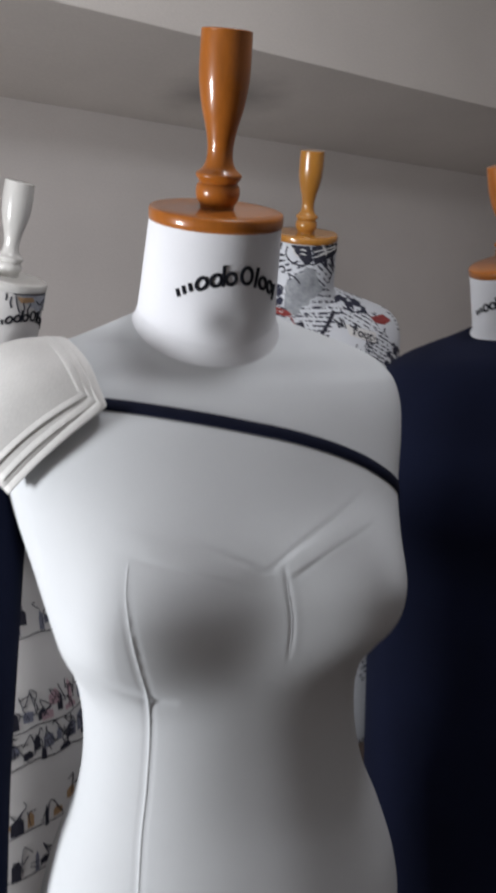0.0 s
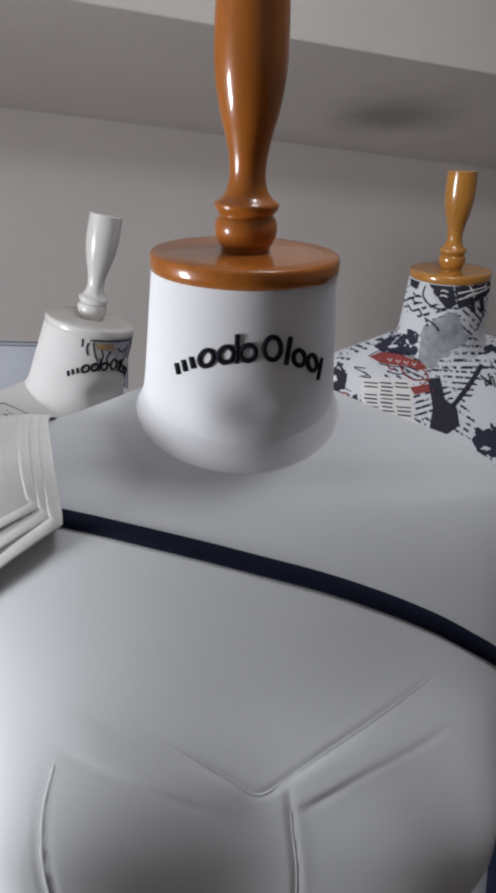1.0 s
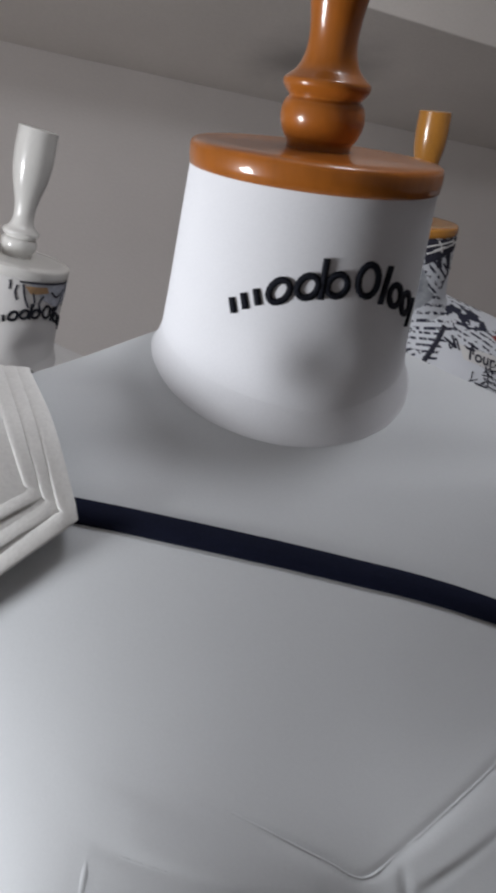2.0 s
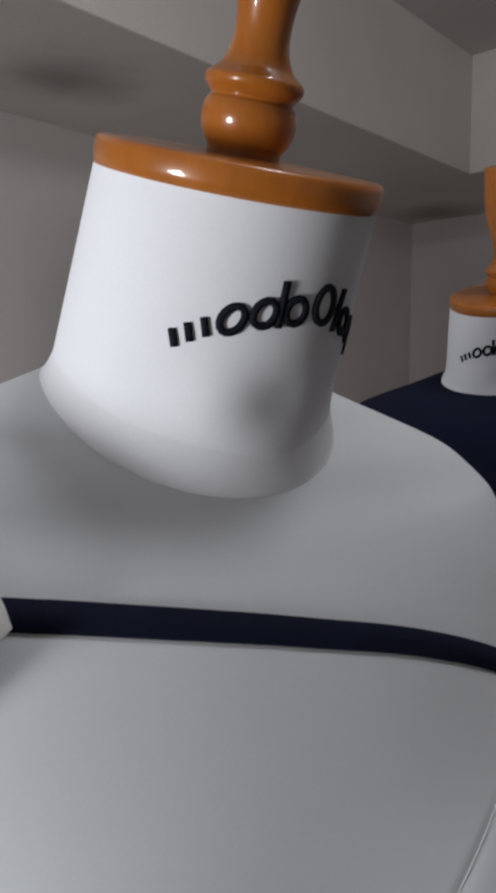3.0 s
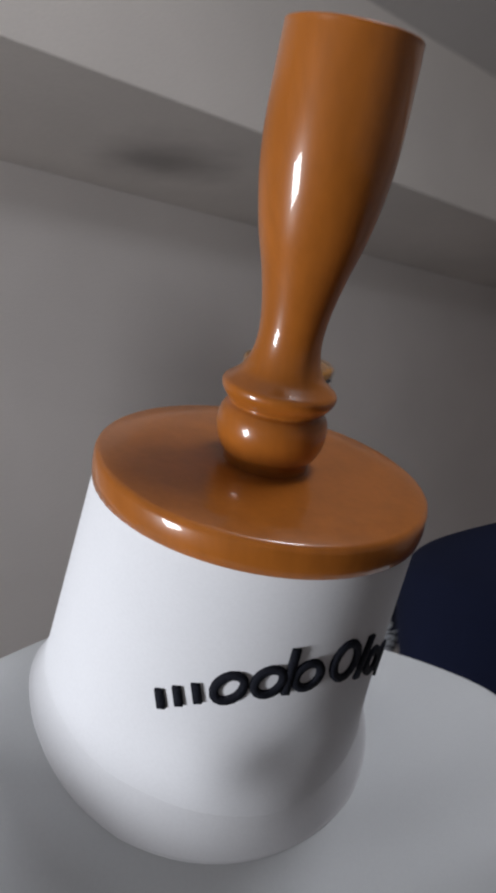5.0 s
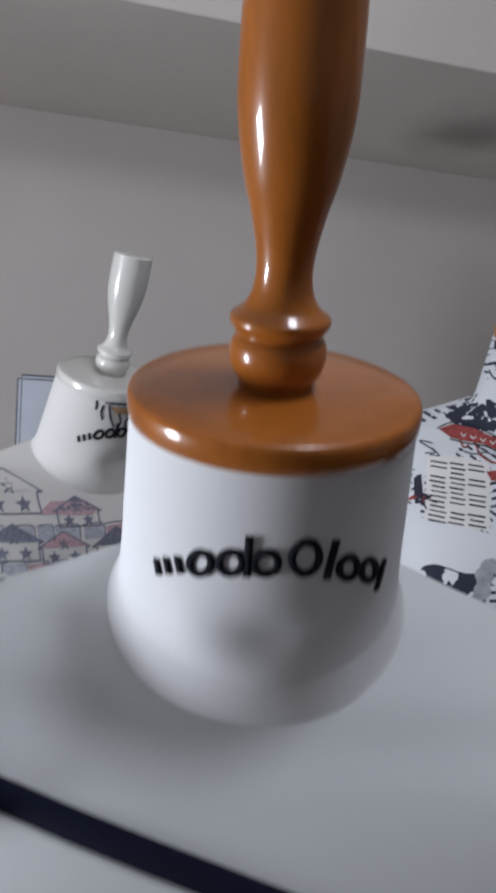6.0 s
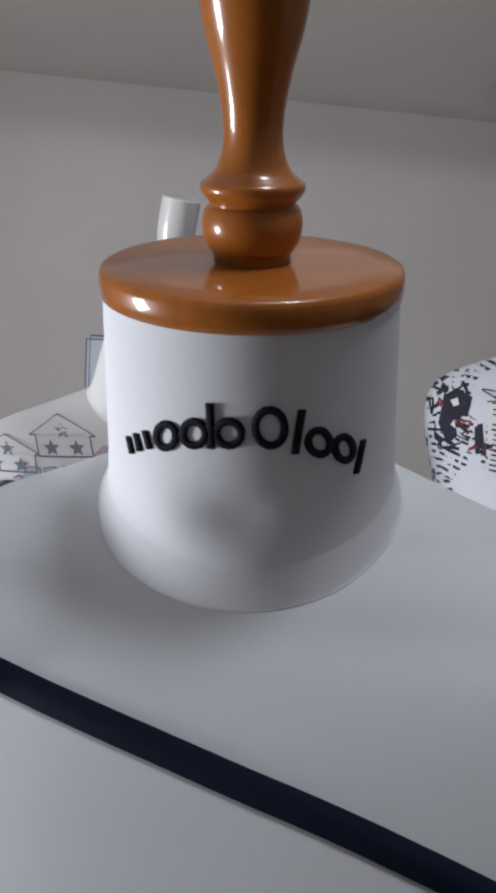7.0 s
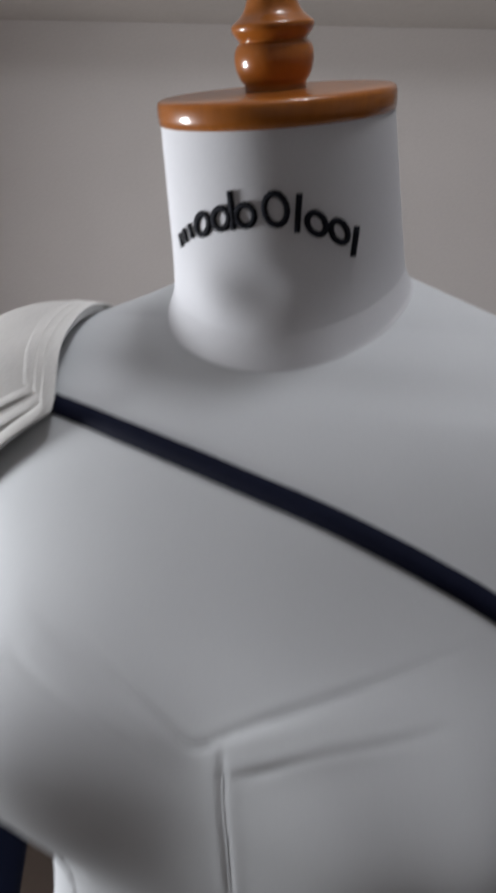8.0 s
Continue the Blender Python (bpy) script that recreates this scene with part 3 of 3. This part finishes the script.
rng = random.Random(4)
house(-0.106, 1.298, 0.056, 0.040, w_torso, PALE)
house(-0.163, 1.282, 0.050, 0.034, w_torso, PALE)
house(-0.040, 1.285, 0.045, 0.028, w_torso, PRINT_GREY)
house(-0.060, 1.250, 0.046, 0.030, w_torso, PRINT_PINK)
house(-0.110, 1.254, 0.048, 0.034, w_torso, PRINT_GREY)
house(-0.155, 1.244, 0.046, 0.034, w_torso, PRINT_PINK)
house(0.000, 1.246, 0.050, 0.036, w_torso, PRINT_GREY)
motif("printed_pink_roof", w_torso, PRINT_PINK, on_front, [[(-0.082, 1.297), (-0.066, 1.309), (-0.028, 1.309), (-0.018, 1.300), (-0.024, 1.295)]])
for z0, h in ((1.272, 0.014), (1.236, 0.016), (1.212, 0.018)):
    # rows of small washed house fronts with pen outlines
    x = -0.150
    while x < 0.11:
        w = rng.uniform(0.012, 0.026)
        motif("printed_front", w_torso, rng.choice((PRINT_MIST, PRINT_MIST, PRINT_PINK, PALE)), on_front, [[(x, z0), (x + w, z0), (x + w, z0 + h), (x, z0 + h * rng.uniform(0.8, 1.1))]], off=0.0005)
        motif("printed_stroke", w_torso, PRINT_GREY, on_front, (), [[(x, z0 + h), (x + 0.4 * w, z0 + h * 1.1), (x + w, z0 + h), (x + w, z0)]], 0.0011)
        x += w + rng.uniform(0.001, 0.006)
motif("printed_hedge", w_torso, PRINT_DARK, on_front, (), [[(-0.15 + 0.012 * k, 1.222 + 0.006 * rng.random()) for k in range(16)]], 0.004)
for z0, hues in ((0.930, (PRINT_DARK, PRINT_GREY)), (0.800, (PRINT_GREY, PRINT_DARK, PRINT_PINK)), (0.745, (PRINT_GREY, PRINT_DARK)), (0.640, (PRINT_TAN, PRINT_DARK)), (0.565, (PRINT_DARK, PRINT_GREY))):
    # a band of small townscape: scraps, gables and pen strokes
    count = 30 if 0.7 < z0 < 0.9 else 16
    for k in range(count):
        x = -0.125 + 0.24 / count * k + rng.uniform(-0.006, 0.006)
        w, h, z = rng.uniform(0.003, 0.010), rng.uniform(0.010, 0.036), z0 + rng.uniform(-0.014, 0.014)
        if k % 3:
            motif("printed_shape", w_torso, rng.choice(hues), on_front, [[(x - w, z), (x + w, z + rng.uniform(-0.002, 0.002)), (x + w, z + h * 0.7), (x + w * rng.uniform(-0.5, 0.5), z + h), (x - w, z + h * rng.uniform(0.6, 0.8))]])
        motif("printed_stroke", w_torso, PRINT_DARK, on_front, (), [[(x + rng.uniform(-0.012, 0.012), z + rng.uniform(0, 0.04)) for _ in range(4)]], 0.0012)
    motif("printed_line", w_torso, PRINT_DARK, on_front, (), [[(-0.13 + 0.026 * k, z0 - 0.008 + rng.uniform(-0.004, 0.004)) for k in range(11)]], 0.0014)

# neck of the pale form: hanging dark strokes and a tan scrap under the cap
motif("printed_scrap", w_neck, PRINT_TAN, on_neck, [[(-18, 0.0175), (8, 0.0165), (12, 0.023), (-10, 0.026)]])
for a, h0, b, h1, c, h2 in ((-34, 0.014, -33, 0.018, -33, 0.024), (-20, 0.016, -16, 0.030, -10, 0.041), (-8, 0.024, -4, 0.034, -6, 0.044), (6, 0.026, 2, 0.036, 8, 0.046), (16, 0.022, 26, 0.028, 34, 0.024), (38, 0.020, 36, 0.034, 28, 0.044), (22, 0.040, 30, 0.046, 36, 0.036), (44, 0.016, 48, 0.026, 46, 0.040), (-26, 0.018, -27, 0.026, -24, 0.034)):
    motif("printed_stroke", w_neck, PRINT_DARK, on_neck, (), [[(a, h0), (b, h1), (c, h2)]], 0.0022)
motif("printed_wash", w_neck, PRINT_MIST, on_neck, [[(-14, 0.0135), (60, 0.0130), (56, 0.034), (28, 0.040), (4, 0.030)]], off=0.0005)
motif("printed_rim", w_neck, PRINT_DARK, on_neck, (), [[(-24, 0.0140), (0, 0.0128), (30, 0.0126), (70, 0.0128)]], 0.0018)
motif("printed_shade", w_neck, PRINT_GREY, on_neck, [[(40, 0.0155), (75, 0.0150), (74, 0.030), (50, 0.028)]])

# pictures among the newspaper scraps
motif("printed_lobster", y_torso, PRINT_RED, on_front, [[(-0.112, 1.322), (-0.095, 1.329), (-0.070, 1.326), (-0.040, 1.314), (-0.032, 1.306), (-0.046, 1.303), (-0.060, 1.309), (-0.078, 1.310), (-0.098, 1.313)],
      [(-0.060, 1.278), (-0.030, 1.284), (-0.026, 1.274), (-0.054, 1.268)], [(0.118, 1.300), (0.150, 1.306), (0.165, 1.294), (0.145, 1.286), (0.125, 1.290)]],
      [[(-0.045, 1.309), (-0.034, 1.298), (-0.036, 1.287), (-0.045, 1.280)], [(-0.070, 1.310), (-0.066, 1.297), (-0.052, 1.289), (-0.030, 1.290)], [(-0.088, 1.313), (-0.084, 1.303), (-0.078, 1.306)]], 0.0022)
motif("printed_lobster_shine", y_torso, PALE, on_front, (), [[(-0.086 + 0.011 * k, 1.319 - 0.002 * k), (-0.083 + 0.011 * k, 1.3155 - 0.002 * k), (-0.080 + 0.011 * k, 1.319 - 0.002 * k)] for k in range(4)], 0.0014, 0.0014)
motif("printed_guitar", y_torso, PRINT_DARK, on_front, [[(-0.034, 1.290), (-0.016, 1.293), (-0.012, 1.262), (0.004, 1.250), (0.006, 1.226), (-0.012, 1.214), (-0.036, 1.222), (-0.030, 1.250)]], [[(-0.006, 1.248), (0.022, 1.280), (0.048, 1.312)]], 0.007)
motif("printed_lobster_line", y_torso, PRINT_DARK, on_front, (), [[(-0.114, 1.322), (-0.095, 1.3305), (-0.068, 1.3275), (-0.040, 1.3155)], [(-0.100, 1.311), (-0.080, 1.3075), (-0.060, 1.3065), (-0.046, 1.301)], [(-0.090, 1.300), (-0.074, 1.296), (-0.058, 1.299), (-0.040, 1.292)]], 0.0013, 0.0014)
motif("printed_page", y_torso, PALE, on_front, [[(-0.128, 1.290), (-0.092, 1.292), (-0.056, 1.288), (-0.056, 1.212), (-0.128, 1.216)]], off=0.0006)
for k in range(13):
    # a column of newspaper lines
    z = 1.284 - 0.0056 * k
    for a, b in ((-0.124, -0.104), (-0.102, -0.083), (-0.081, -0.060)):
        if rng.random() < 0.9:
            motif("printed_line", y_torso, PRINT_DARK, on_front, (), [[(a + rng.uniform(0, 0.003), z), ((a + b) / 2, z - 0.0006), (b - rng.uniform(0, 0.003), z - 0.0012)]], rng.uniform(0.0014, 0.0021), 0.0012)
motif("printed_figure", y_torso, PRINT_DARK, on_front, [[(-0.178, 1.296), (-0.160, 1.303), (-0.146, 1.296), (-0.150, 1.276), (-0.164, 1.268), (-0.160, 1.250), (-0.170, 1.238), (-0.182, 1.262)], [(-0.142, 1.262), (-0.134, 1.268), (-0.130, 1.240), (-0.140, 1.236)]])
motif("printed_figure_light", y_torso, PALE, on_front, [[(-0.170, 1.290), (-0.162, 1.294), (-0.160, 1.286), (-0.166, 1.283)], [(-0.168, 1.262), (-0.164, 1.268), (-0.162, 1.258)]], (), off=0.0014)
for k in range(22):
    x, z = rng.uniform(-0.185, -0.115), rng.uniform(1.225, 1.305)
    motif("printed_scribble", y_torso, PRINT_RED if k % 9 == 0 else PRINT_DARK, on_front, (), [[(x + rng.uniform(-0.012, 0.012), z + rng.uniform(-0.010, 0.010)) for _ in range(4)]], rng.choice((0.0014, 0.0022, 0.0035)))
for k in range(12):
    x, z = rng.uniform(0.03, 0.15), rng.uniform(1.235, 1.30)
    motif("printed_scribble", y_torso, PRINT_DARK, on_front, (), [[(x + rng.uniform(-0.012, 0.012), z + rng.uniform(-0.010, 0.010)) for _ in range(4)]], rng.choice((0.0014, 0.0022)))


def printed_word(word, x, z, size, lean, parent, mat):
    """A printed word in the built-in font, laid on the chest."""
    curve = bpy.data.curves.new("word", "FONT")
    curve.body, curve.size, curve.align_x, curve.align_y, curve.offset = word, size, "CENTER", "CENTER", 0.0005
    ob = new("word", curve)
    bpy.context.view_layer.update()
    me = bpy.data.meshes.new_from_object(ob.evaluated_get(bpy.context.evaluated_depsgraph_get()))
    bpy.data.objects.remove(ob)
    c, s = math.cos(radians(lean)), math.sin(radians(lean))
    for v in me.vertices:
        v.co = on_front(x + c * v.co.x - s * v.co.y, z + s * v.co.x + c * v.co.y, 0.0013)
    me.materials.clear()
    me.materials.append(mat)
    new("printed_word", me).parent = parent


motif("printed_label", y_torso, PALE, on_front, [[(0.062, 1.288), (0.066, 1.268), (0.118, 1.252), (0.122, 1.272)]], off=0.0006)
printed_word("Tour", 0.092, 1.270, 0.022, -16, y_torso, PRINT_DARK)
motif("printed_headline", y_neck, PRINT_DARK, on_neck, [[(-84, 0.0125), (-58, 0.0125), (-62, 0.024), (-80, 0.022)], [(-42, 0.0125), (-8, 0.0125), (0, 0.038), (-12, 0.046), (-28, 0.030)], [(-6, 0.0125), (74, 0.0125), (70, 0.026), (36, 0.034), (4, 0.045)], [(20, 0.036), (27, 0.033), (34, 0.050), (24, 0.050)], [(38, 0.034), (47, 0.030), (56, 0.052), (46, 0.053)]],
      [[(-48, 0.016), (-50, 0.030), (-38, 0.042), (-22, 0.046), (-10, 0.042)], [(-70, 0.030), (-62, 0.034), (-52, 0.032)], [(-72, 0.038), (-62, 0.043), (-50, 0.041)], [(-80, 0.050), (-66, 0.056), (-54, 0.052), (-48, 0.060)], [(-44, 0.062), (-30, 0.068), (-20, 0.078)], [(58, 0.052), (50, 0.066), (44, 0.080)]], 0.0024)
motif("printed_headline_light", y_neck, PALE, on_neck, [], [[(2, 0.031), (30, 0.0235), (60, 0.018)], [(0, 0.022), (20, 0.0185), (50, 0.0155)], [(16, 0.0135), (22, 0.020), (26, 0.029)], [(44, 0.0135), (48, 0.018), (50, 0.023)], [(-36, 0.018), (-34, 0.026), (-26, 0.031)], [(-24, 0.020), (-19, 0.019), (-14, 0.021)], [(-24, 0.027), (-19, 0.026), (-14, 0.028)], [(12, 0.027), (20, 0.024), (30, 0.022)]], 0.0022, 0.0012)

# ---------------------------------------------------------------- board behind the forms
board = tagged(new("display_board"), "pale blue board with a thin dark edge standing by the wall", "board")
board.matrix_basis = pose(-0.150, 1.0, 0)
bm = bmesh.new()
box(bm, 0.003, 0.003, 0.30, 0.247, 0.016, 1.425, 0.006)
part("panel", bm, BLUE, board)
bm = bmesh.new()
box(bm, 0, 0.006, 0.297, 0.25, 0.022, 1.428, 0.007)
part("edge", bm, DARK, board)
for x in (0.05, 0.2):
    bm = bmesh.new()
    box(bm, x - 0.015, -0.15, 0, x + 0.015, 0.17, 0.03, 0.004)
    box(bm, x - 0.012, 0.022, 0.02, x + 0.012, 0.04, 0.9, 0.003)
    part("foot", bm, DARK, board)
